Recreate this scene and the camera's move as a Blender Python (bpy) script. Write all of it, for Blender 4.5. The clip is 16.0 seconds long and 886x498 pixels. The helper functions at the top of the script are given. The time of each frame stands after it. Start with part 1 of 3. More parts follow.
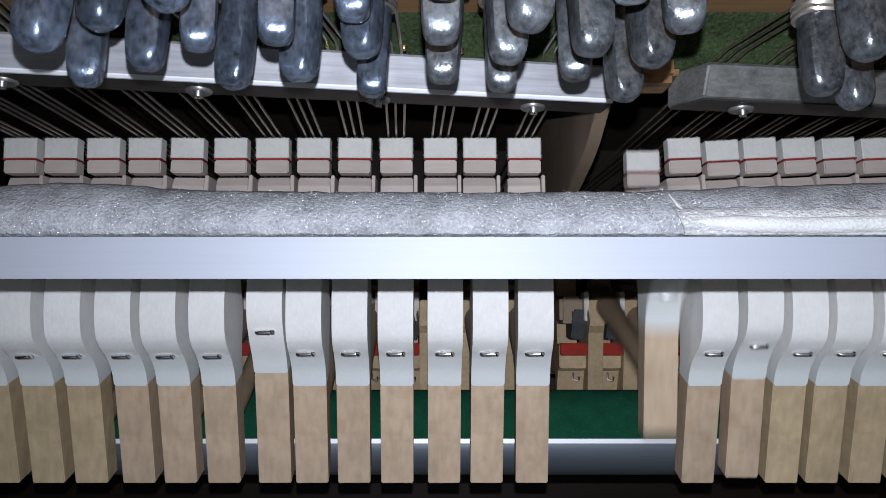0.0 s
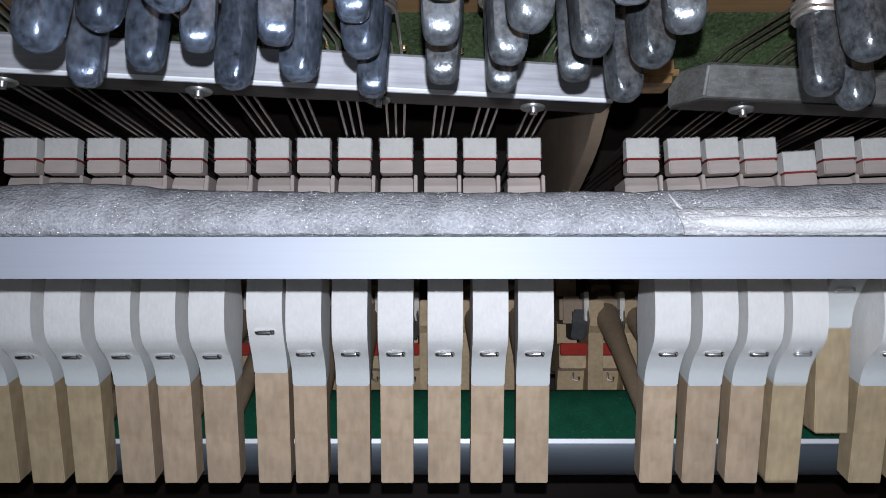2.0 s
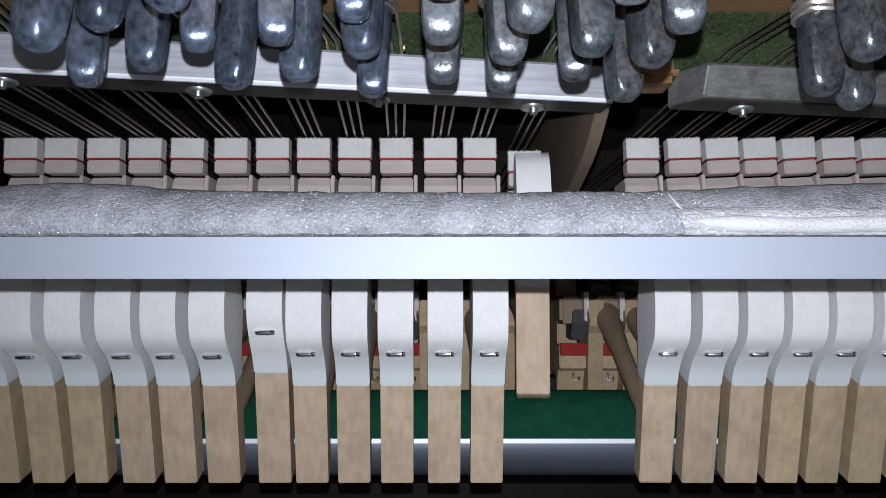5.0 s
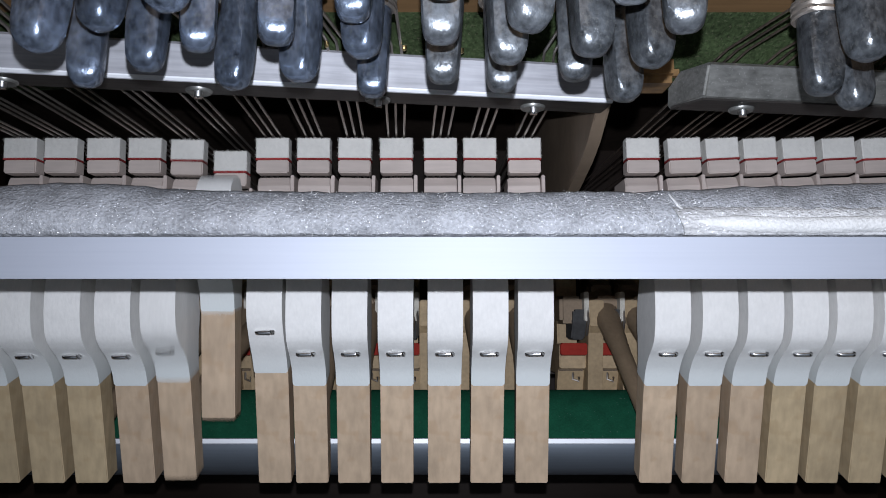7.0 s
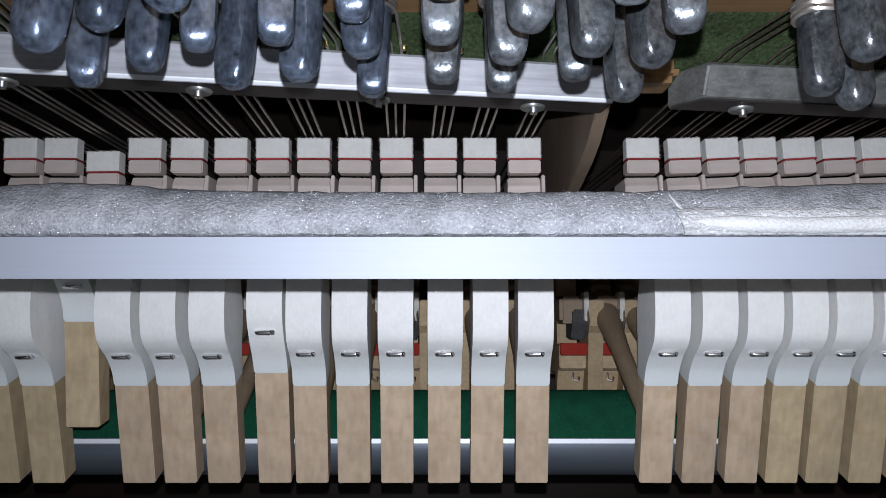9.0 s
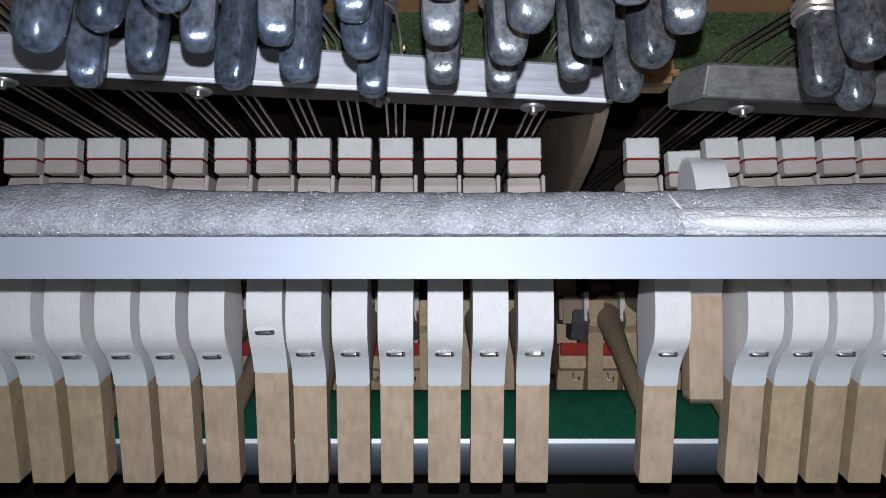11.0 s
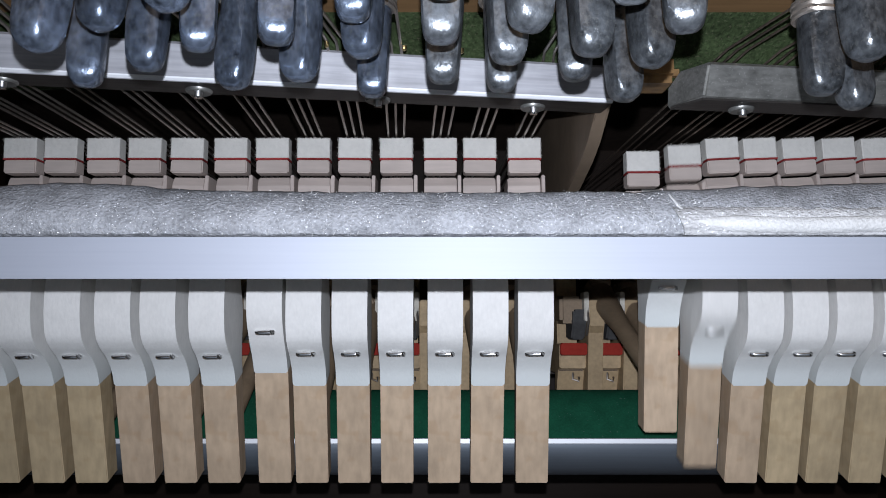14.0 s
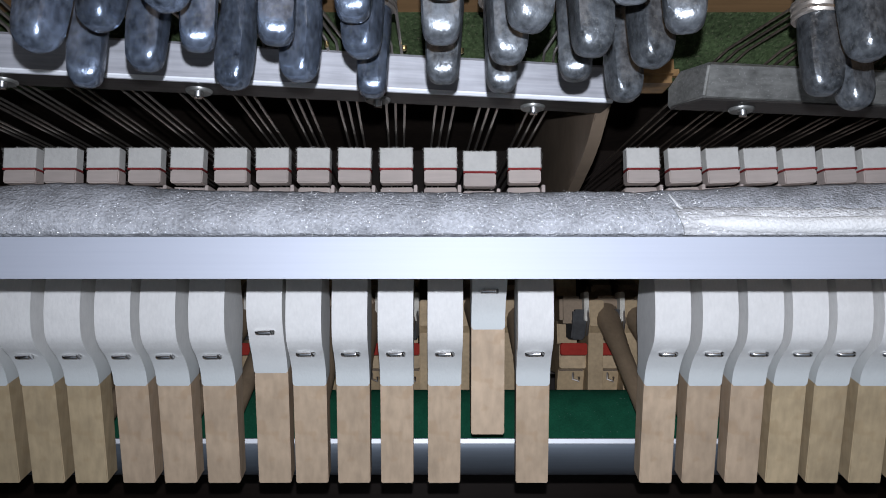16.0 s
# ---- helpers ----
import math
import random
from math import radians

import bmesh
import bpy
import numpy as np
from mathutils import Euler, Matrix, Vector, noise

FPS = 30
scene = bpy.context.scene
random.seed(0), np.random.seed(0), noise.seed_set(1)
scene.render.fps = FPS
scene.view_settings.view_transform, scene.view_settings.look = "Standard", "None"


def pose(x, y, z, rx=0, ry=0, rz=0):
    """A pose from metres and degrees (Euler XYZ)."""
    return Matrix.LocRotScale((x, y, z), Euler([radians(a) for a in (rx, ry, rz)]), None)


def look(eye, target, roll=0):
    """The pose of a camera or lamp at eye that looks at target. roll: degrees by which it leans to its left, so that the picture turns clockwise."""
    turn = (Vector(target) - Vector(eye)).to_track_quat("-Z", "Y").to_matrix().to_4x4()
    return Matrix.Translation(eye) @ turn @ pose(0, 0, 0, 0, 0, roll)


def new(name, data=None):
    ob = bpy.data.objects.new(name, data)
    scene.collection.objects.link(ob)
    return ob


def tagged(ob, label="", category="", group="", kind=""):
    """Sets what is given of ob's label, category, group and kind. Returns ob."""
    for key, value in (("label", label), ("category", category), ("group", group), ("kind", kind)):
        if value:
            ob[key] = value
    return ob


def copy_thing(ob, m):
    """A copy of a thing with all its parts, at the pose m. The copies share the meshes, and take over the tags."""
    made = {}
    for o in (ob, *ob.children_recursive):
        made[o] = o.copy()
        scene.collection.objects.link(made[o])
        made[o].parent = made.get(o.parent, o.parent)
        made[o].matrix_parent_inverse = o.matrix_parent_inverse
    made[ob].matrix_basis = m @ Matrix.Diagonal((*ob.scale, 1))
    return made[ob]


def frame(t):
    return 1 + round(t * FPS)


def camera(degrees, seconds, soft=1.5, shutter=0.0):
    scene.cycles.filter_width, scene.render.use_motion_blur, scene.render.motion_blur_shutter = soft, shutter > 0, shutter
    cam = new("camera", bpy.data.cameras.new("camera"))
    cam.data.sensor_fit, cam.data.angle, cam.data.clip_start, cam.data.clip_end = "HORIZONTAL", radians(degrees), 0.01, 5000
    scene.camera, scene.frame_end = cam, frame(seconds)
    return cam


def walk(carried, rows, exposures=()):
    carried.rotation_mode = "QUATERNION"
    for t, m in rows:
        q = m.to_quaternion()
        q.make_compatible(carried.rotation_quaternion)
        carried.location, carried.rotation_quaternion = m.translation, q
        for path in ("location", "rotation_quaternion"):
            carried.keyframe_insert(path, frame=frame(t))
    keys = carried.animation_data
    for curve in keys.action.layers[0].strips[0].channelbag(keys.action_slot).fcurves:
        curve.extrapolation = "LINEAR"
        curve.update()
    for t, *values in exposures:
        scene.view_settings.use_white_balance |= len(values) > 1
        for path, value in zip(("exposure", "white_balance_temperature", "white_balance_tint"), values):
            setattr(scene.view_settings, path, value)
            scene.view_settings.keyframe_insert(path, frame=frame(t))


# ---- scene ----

# ---- camera: looks almost straight down into an open upright piano ----
TOP = 1.30                      # height of the camera
cam = camera(60, 16.0, soft=1.0, shutter=0.9)
EYE = pose(0, 0, TOP, 5.8, 0, 0)
walk(cam, [(0.0, EYE), (16.0, EYE)])

# ---- light: a small white torch beside the lens, a dim room ----
world = bpy.data.worlds.new("room_dark")
scene.world = world
world.use_nodes = True
world.node_tree.nodes["Background"].inputs["Color"].default_value = (0.75, 0.85, 1.0, 1)
world.node_tree.nodes["Background"].inputs["Strength"].default_value = 0.18
torch_data = bpy.data.lights.new("torch", "AREA")
torch_data.shape, torch_data.size, torch_data.energy = "DISK", 0.0018, 0.65
torch_data.color = (0.87, 0.925, 1.06)
torch = new("torch", torch_data)
torch.matrix_world = look((0.0004, 0.0070, TOP + 0.003), (0.065, 0.020, TOP - 0.2))
scene.view_settings.exposure = 0.0


# ---- materials ----
def material(name, color, rough=0.6, metal=0.0, grain=(400, 400, 400), vary=0.15, coarse=60, bump=0.2, dist=0.0004,
             rand=0.0, spec=0.5):
    """Principled surface with a fine grain, coarse stains, relief and a difference from piece to piece."""
    m = bpy.data.materials.new(name)
    m.use_nodes = True
    n, l = m.node_tree.nodes, m.node_tree.links
    b = n["Principled BSDF"]
    b.inputs["Roughness"].default_value, b.inputs["Metallic"].default_value = rough, metal
    b.inputs["Specular IOR Level"].default_value = spec
    co, mp = n.new("ShaderNodeTexCoord"), n.new("ShaderNodeMapping")
    mp.inputs["Scale"].default_value = grain
    info = n.new("ShaderNodeObjectInfo")
    off = n.new("ShaderNodeVectorMath")
    off.operation = "MULTIPLY_ADD"
    l.new(info.outputs["Random"], off.inputs[0])
    off.inputs[1].default_value = (3.1, 5.7, 7.3)
    l.new(co.outputs["Object"], off.inputs[2])
    l.new(off.outputs[0], mp.inputs["Vector"])
    fine, large = n.new("ShaderNodeTexNoise"), n.new("ShaderNodeTexNoise")
    fine.inputs["Scale"].default_value, fine.inputs["Detail"].default_value = 1.0, 6
    large.inputs["Scale"].default_value, large.inputs["Detail"].default_value = coarse, 3
    l.new(mp.outputs[0], fine.inputs["Vector"])
    l.new(off.outputs[0], large.inputs["Vector"])
    add = n.new("ShaderNodeMath")
    l.new(fine.outputs["Fac"], add.inputs[0])
    l.new(large.outputs["Fac"], add.inputs[1])
    mr = n.new("ShaderNodeMapRange")
    mr.inputs["From Min"].default_value, mr.inputs["From Max"].default_value = 0.6, 1.4
    mr.inputs["To Min"].default_value, mr.inputs["To Max"].default_value = 1 - vary, 1 + vary
    l.new(add.outputs[0], mr.inputs["Value"])
    rr = n.new("ShaderNodeMapRange")
    rr.inputs["To Min"].default_value, rr.inputs["To Max"].default_value = 1 - rand, 1 + rand
    l.new(info.outputs["Random"], rr.inputs["Value"])
    mul = n.new("ShaderNodeMath")
    mul.operation = "MULTIPLY"
    l.new(mr.outputs[0], mul.inputs[0])
    l.new(rr.outputs[0], mul.inputs[1])
    vm = n.new("ShaderNodeVectorMath")
    vm.operation = "SCALE"
    vm.inputs[0].default_value = color
    l.new(mul.outputs[0], vm.inputs["Scale"])
    l.new(vm.outputs[0], b.inputs["Base Color"])
    bp = n.new("ShaderNodeBump")
    bp.inputs["Strength"].default_value, bp.inputs["Distance"].default_value = bump, dist
    l.new(fine.outputs["Fac"], bp.inputs["Height"])
    l.new(bp.outputs[0], b.inputs["Normal"])
    m["tint"] = vm.name
    return m


def flecks(m, scale, low, amount, color=(0.9, 0.93, 1.0)):
    """Tiny pale specks over a material: dust, or felt sparkle put into the colour."""
    n, l = m.node_tree.nodes, m.node_tree.links
    b = n["Principled BSDF"]
    co, ns = n.new("ShaderNodeTexCoord"), n.new("ShaderNodeTexNoise")
    ns.inputs["Scale"].default_value, ns.inputs["Detail"].default_value = scale, 2
    l.new(co.outputs["Object"], ns.inputs["Vector"])
    mr = n.new("ShaderNodeMapRange")
    mr.inputs["From Min"].default_value, mr.inputs["From Max"].default_value = low, low + 0.08
    mr.inputs["To Max"].default_value = amount
    l.new(ns.outputs["Fac"], mr.inputs["Value"])
    mix = n.new("ShaderNodeMix")
    mix.data_type = "RGBA"
    l.new(mr.outputs[0], mix.inputs["Factor"])
    l.new(n[m["tint"]].outputs[0], mix.inputs[6])
    mix.inputs[7].default_value = (*color, 1)
    l.new(mix.outputs[2], b.inputs["Base Color"])
    return m


def dyed(m, axis, start, end, color):
    """Dye that fades along one axis of the piece."""
    n, l = m.node_tree.nodes, m.node_tree.links
    b = n["Principled BSDF"]
    co, sp = n.new("ShaderNodeTexCoord"), n.new("ShaderNodeSeparateXYZ")
    l.new(co.outputs["Object"], sp.inputs[0])
    mr = n.new("ShaderNodeMapRange")
    mr.interpolation_type = "SMOOTHSTEP"
    mr.inputs["From Min"].default_value, mr.inputs["From Max"].default_value = start, end
    l.new(sp.outputs[axis], mr.inputs["Value"])
    mix = n.new("ShaderNodeMix")
    mix.data_type = "RGBA"
    l.new(mr.outputs[0], mix.inputs["Factor"])
    l.new(n[m["tint"]].outputs[0], mix.inputs[7])
    mix.inputs[6].default_value = (*color, 1)
    l.new(mix.outputs[2], b.inputs["Base Color"])
    return m


FELT = dyed(material("hammer_felt", (0.72, 0.71, 0.685), 0.95, 0, (1200, 500, 1200), 0.07, 220, 0.28, 0.0003, 0.03, 0.1),
            1, -0.036, -0.016, (0.60, 0.635, 0.625))
MAPLE = flecks(material("maple", (0.46, 0.345, 0.238), 0.6, 0, (520, 60, 520), 0.20, 110, 0.10, 0.0002, 0.09, 0.3), 160, 0.56, 0.28, (0.38, 0.24, 0.13))
# same maple, with the lens's yellowish edge shading put into its colour
EDGEMAPLE = flecks(material("edge_tint_maple", (0.435, 0.335, 0.205), 0.6, 0, (520, 60, 520), 0.22, 110, 0.10, 0.0002, 0.10, 0.3), 160, 0.55, 0.28, (0.33, 0.23, 0.12))
SHANK = material("maple_shank", (0.235, 0.17, 0.109), 0.55, 0, (900, 900, 60), 0.16, 70, 0.15, 0.0002, 0.08, 0.3)
WIPWOOD = material("pale_action_wood", (0.41, 0.30, 0.175), 0.6, 0, (700, 700, 90), 0.22, 120, 0.15, 0.0002, 0.12, 0.3)
TAPE = material("cotton_tape", (0.60, 0.57, 0.50), 0.95, 0, (1500, 1500, 1500), 0.2, 200, 0.3, 0.0002, 0.05, 0.1)
DAMPFELT = material("damper_felt", (0.62, 0.605, 0.565), 0.95, 0, (700, 700, 700), 0.08, 150, 0.5, 0.0004, 0.04, 0.1)
DAMPWOOD = material("damper_wood", (0.47, 0.40, 0.36), 0.6, 0, (80, 800, 800), 0.12, 90, 0.15, 0.0002, 0.08, 0.3)
DARKRED = material("dark_red_felt", (0.26, 0.035, 0.035), 0.95, 0, (900, 900, 900), 0.25, 150, 0.3, 0.0003, 0.25, 0.1)
RED = material("red_felt", (0.32, 0.035, 0.025), 0.95, 0, (900, 900, 900), 0.15, 150, 0.3, 0.0003, 0.05, 0.1)
GREEN = flecks(material("green_felt", (0.008, 0.066, 0.035), 0.95, 0, (1500, 1500, 1500), 0.3, 150, 0.5, 0.0004, 0, 0.1), 1500, 0.70, 0.12)
BRAID = flecks(material("green_braid", (0.030, 0.044, 0.019), 0.95, 0, (900, 900, 900), 0.7, 110, 1.0, 0.0010, 0, 0.1), 1300, 0.60, 0.22, (0.16, 0.15, 0.10))
# the white specks on these felts are sparkle put into the colour
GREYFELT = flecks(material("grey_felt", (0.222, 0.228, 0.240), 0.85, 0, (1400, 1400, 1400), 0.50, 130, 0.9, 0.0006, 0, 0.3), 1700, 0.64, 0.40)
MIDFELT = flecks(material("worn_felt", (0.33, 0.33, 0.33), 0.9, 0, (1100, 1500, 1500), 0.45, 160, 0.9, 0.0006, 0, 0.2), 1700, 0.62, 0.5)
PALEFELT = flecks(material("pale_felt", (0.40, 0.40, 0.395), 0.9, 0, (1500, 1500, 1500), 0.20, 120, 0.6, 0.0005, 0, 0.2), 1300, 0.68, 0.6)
# near-white colour that stands in for glints of light
GLINT = material("painted_glint", (0.92, 0.93, 0.95), 0.25, 0, (900, 900, 900), 0.05, 90, 0.0, 0.0001, 0, 0.8)
ALU = material("aluminium", (0.255, 0.272, 0.312), 0.6, 0.15, (25, 1500, 1500), 0.04, 30, 0.1, 0.0001, 0, 0.5)
# near-white: the highlight along metal edges, put into the colour
HIGHLIGHT = material("painted_highlight", (0.85, 0.87, 0.90), 0.5, 0.2, (25, 1200, 1200), 0.05, 30, 0.1, 0.0001, 0, 0.5)
BRASS = material("brass", (0.75, 0.58, 0.28), 0.3, 1.0, (500, 500, 500), 0.2, 90, 0.1, 0.0001, 0.1, 0.5)
GREYBLOCK = material("grey_block", (0.06, 0.06, 0.06), 0.8, 0, (600, 600, 600), 0.3, 100, 0.3, 0.0003, 0.2, 0.3)
RAILALU = material("dull_aluminium", (0.17, 0.195, 0.225), 0.45, 0.7, (25, 1200, 1200), 0.1, 30, 0.1, 0.0001, 0, 0.5)
NICKEL = material("nickel", (0.30, 0.302, 0.322), 0.58, 0.15, (60, 1100, 1100), 0.32, 90, 0.2, 0.0001, 0, 0.5)
PINSTEEL = flecks(material("blued_steel", (0.122, 0.150, 0.200), 0.26, 0.80, (1100, 700, 1100), 0.75, 330, 0.35, 0.0003, 0.40, 0.6), 900, 0.58, 0.35, (0.17, 0.20, 0.20))
DUSTSTEEL = flecks(material("dusty_steel", (0.116, 0.127, 0.138), 0.30, 0.72, (1100, 800, 1100), 0.80, 360, 0.45, 0.0003, 0.35, 0.6), 1500, 0.56, 0.22, (0.22, 0.23, 0.22))
DULLNICKEL = flecks(material("dull_nickel", (0.24, 0.24, 0.225), 0.42, 0.7, (400, 900, 900), 0.45, 160, 0.4, 0.0002, 0, 0.5), 1800, 0.62, 0.4, (0.5, 0.5, 0.48))
# dark metal colour that holds the reflection of the unlit interior
DARKFRONT = material("darkened_front", (0.055, 0.050, 0.046), 0.45, 0.5, (80, 900, 900), 0.4, 90, 0.3, 0.0002, 0, 0.5)
SCREW = material("polished_screw", (0.90, 0.90, 0.90), 0.32, 1.0, (300, 300, 300), 0.2, 90, 0.5, 0.0003, 0, 0.5)
WIRE = material("steel_wire", (0.42, 0.38, 0.34), 0.35, 0.9, (900, 900, 900), 0.1, 90, 0.05, 0.0001, 0.15, 0.5)
RUSTWIRE = material("tarnished_wire", (0.17, 0.135, 0.11), 0.4, 0.85, (900, 900, 900), 0.4, 300, 0.2, 0.0001, 0.3, 0.5)
STAPLE = material("bright_wire", (0.85, 0.85, 0.85), 0.22, 1.0, (900, 900, 900), 0.1, 90, 0.05, 0.0001, 0.1, 0.5)
IRON = material("bronze_paint", (0.19, 0.142, 0.10), 0.6, 0.2, (200, 200, 200), 0.2, 40, 0.3, 0.0004, 0, 0.4)
BRONZE = material("gold_bronze", (0.21, 0.122, 0.05), 0.5, 0.3, (300, 300, 300), 0.5, 160, 0.3, 0.0004, 0, 0.4)
BLACKIRON = material("dark_iron", (0.075, 0.055, 0.043), 0.7, 0.1, (200, 200, 200), 0.3, 40, 0.3, 0.0004, 0, 0.3)
PLANK = material("wrest_plank", (0.19, 0.11, 0.05), 0.6, 0, (40, 600, 600), 0.25, 40, 0.2, 0.0003, 0, 0.3)
CASE = material("case_wood", (0.030, 0.018, 0.012), 0.5, 0, (20, 300, 300), 0.3, 10, 0.1, 0.0003, 0, 0.3)
ROOM = material("room_paint", (0.55, 0.54, 0.52), 0.9, 0, (30, 30, 30), 0.05, 3, 0.1, 0.001, 0, 0.2)
DARKWOOD = material("dark_wood", (0.045, 0.022, 0.016), 0.6, 0, (60, 500, 500), 0.3, 50, 0.2, 0.0003, 0.2, 0.3)


# ---- mesh helpers ----
def finish(name, bm, mat, smooth=False):
    bmesh.ops.recalc_face_normals(bm, faces=bm.faces)
    me = bpy.data.meshes.new(name)
    bm.to_mesh(me)
    bm.free()
    me.materials.append(mat)
    if smooth:
        for p in me.polygons:
            p.use_smooth = True
        me.set_sharp_from_angle(angle=radians(40))
    return me


def part(name, bm, mat, parent, label="", smooth=True):
    ob = new(name, finish(name, bm, mat, smooth) if isinstance(bm, bmesh.types.BMesh) else bm)
    ob.parent = parent
    return tagged(ob, label)


def box(x0, x1, y0, y1, z0, z1, bevel=0.0, bm=None):
    own = bm is None
    bm = bm or bmesh.new()
    r = bmesh.ops.create_cube(bm, size=1.0, matrix=Matrix.Translation(((x0 + x1) / 2, (y0 + y1) / 2, (z0 + z1) / 2))
                              @ Matrix.Diagonal((x1 - x0, y1 - y0, z1 - z0, 1)))
    if bevel and own:
        bmesh.ops.bevel(bm, geom=bm.edges[:], offset=bevel, segments=2, affect="EDGES")
    return bm


def slab(outline, half, bevel=0.0, rounds=2):
    """A (y, z) outline made solid along x, from -half to half, with rounded rims."""
    bm = bmesh.new()
    a = [bm.verts.new((-half, y, z)) for y, z in outline]
    b = [bm.verts.new((half, y, z)) for y, z in outline]
    caps = [bm.faces.new(a), bm.faces.new(b[::-1])]
    for i in range(len(a)):
        j = (i + 1) % len(a)
        bm.faces.new((a[i], b[i], b[j], a[j]))
    if bevel:
        rim = [e for f in caps for e in f.edges]
        bmesh.ops.bevel(bm, geom=rim, offset=bevel, segments=rounds, affect="EDGES")
    return bm


def tube(points, r, sides=8, bm=None):
    """A round bar along points, each with its radius (r may be a list)."""
    bm = bm or bmesh.new()
    pts = [Vector(p) for p in points]
    rings = []
    for i, p in enumerate(pts):
        d = (pts[min(i + 1, len(pts) - 1)] - pts[max(i - 1, 0)]).normalized()
        side = d.orthogonal().normalized() if abs(d.x) > 0.9 else d.cross(Vector((1, 0, 0))).normalized()
        up = d.cross(side)
        rad = r[i] if isinstance(r, (list, tuple)) else r
        rings.append([bm.verts.new(p + rad * (math.cos(a) * side + math.sin(a) * up))
                      for a in (math.tau * k / sides for k in range(sides))])
    for u, v in zip(rings, rings[1:]):
        for k in range(sides):
            bm.faces.new((u[k], u[(k + 1) % sides], v[(k + 1) % sides], v[k]))
    bm.faces.new(rings[0][::-1])
    bm.faces.new(rings[-1])
    return bm


def fibres(bm, spots, length, width, seed):
    """Short stray felt fibres that stand on (place, way) spots."""
    r = random.Random(seed)
    for place, way in spots:
        d = (Vector(way) + Vector((r.uniform(-0.8, 0.8), r.uniform(-0.5, 0.5), r.uniform(-0.3, 0.6)))).normalized() * length * r.uniform(0.5, 1.3)
        side = d.cross(Vector((r.uniform(-1, 1), r.uniform(-1, 1), r.uniform(-1, 1)))).normalized() * width / 2
        q = Vector(place)
        bm.faces.new([bm.verts.new(c) for c in (q - side, q + side, q + d * 0.6 + side * 0.8, q + d)])


def single(name, bm, mat, label, category, group="", kind="", smooth=True):
    return tagged(new(name, finish(name, bm, mat, smooth)), label, category, group, kind)


# ---- the plan: the notes' places along the keyboard, in metres ----
HAMMER_X = [-0.1434, -0.1288, -0.1176, -0.1005, -0.0864, -0.0739, -0.0590, -0.0464, -0.0330, -0.0177, -0.0010, 0.0141, 0.0338,
            0.0717, 0.0838, 0.0997, 0.1122, 0.1251, 0.1388, 0.1525]
HAMMER_ROLL = [0.6, 0.6, 2.0, 1.1, 0.8, 1.6, 2.4, 2.1, 2.2, 1.5, 0.7, 0.0, -2.6, -1.5, -0.7, -1.7, -1.4, -1.3, -1.2, -1.2]
DAMPER_X = [-0.1444, -0.1305, -0.1160, -0.1018, -0.0873, -0.0725, -0.0583, -0.0442, -0.0301, -0.0160, -0.0009, 0.0126, 0.0278,
            0.0682, 0.0823, 0.0952, 0.1081, 0.1214, 0.1350, 0.1485]
DAMPER_TWIST = [0.4, -0.3, 0.5, 0.0, -0.8, 0.3, 0.6, -0.4, -0.9, 0.5, 0.2, -0.3, 0.4, 0.5, 2.2, 3.0, 2.6, 3.2, 2.8, 2.5]
STRING_Y = 0.0653
PIVOT = (0.0147, TOP - 0.366)   # y and z of the hammers' centre pins
DAMP_Z = TOP - 0.257             # top of the dampers
LEAN = radians(18.5)            # lean of a resting hammer head

# ---- structure: room, case, plate ----
def setting(name, bm, mat, label, category="structure"):
    return single(name, bm, mat, label, category, kind="structure", smooth=False)


setting("floor", box(-1.6, 1.6, -1.6, 1.6, -0.1, 0), ROOM, "plain pale floor of the room under the piano", "floor")
setting("wall_north", box(-1.6, 1.6, 1.6, 1.7, 0, 2.4), ROOM, "plain pale room wall behind the piano", "wall")
setting("wall_south", box(-1.6, 1.6, -1.7, -1.6, 0, 2.4), ROOM, "plain pale room wall opposite the piano", "wall")
setting("wall_west", box(-1.7, -1.6, -1.6, 1.6, 0, 2.4), ROOM, "plain pale room side wall", "wall")
setting("wall_east", box(1.6, 1.7, -1.6, 1.6, 0, 2.4), ROOM, "plain pale room side wall", "wall")
setting("case_bottom", box(-0.32, 0.32, -0.20, 0.16, 0.0, 0.72), CASE, "dark wooden key bed of the piano case", "piano case")
setting("case_back", box(-0.32, 0.32, 0.135, 0.16, 0.72, 1.32), BLACKIRON, "dark iron plate and back behind the strings", "piano case")
setting("case_left", box(-0.34, -0.32, -0.20, 0.16, 0.0, 1.32), CASE, "dark wooden side of the piano case", "piano case")
setting("case_right", box(0.32, 0.34, -0.20, 0.16, 0.0, 1.32), CASE, "dark wooden side of the piano case", "piano case")
setting("case_front", box(-0.32, 0.32, -0.20, -0.18, 0.72, 1.0), CASE, "dark wooden front of the piano case", "piano case")
setting("wrest_plank", box(-0.32, 0.32, 0.0815, 0.135, 1.105, 1.32, 0.001), PLANK, "orange-brown wooden wrest plank holding the tuning pins", "wrest plank")
setting("braid_ledge", slab([(0.0675, 1.094), (0.0820, 1.108), (0.0820, 1.100), (0.0675, 1.086)], 0.32), BRAID,
        "dusty green felt strip under the strings above the bar", "felt strip")


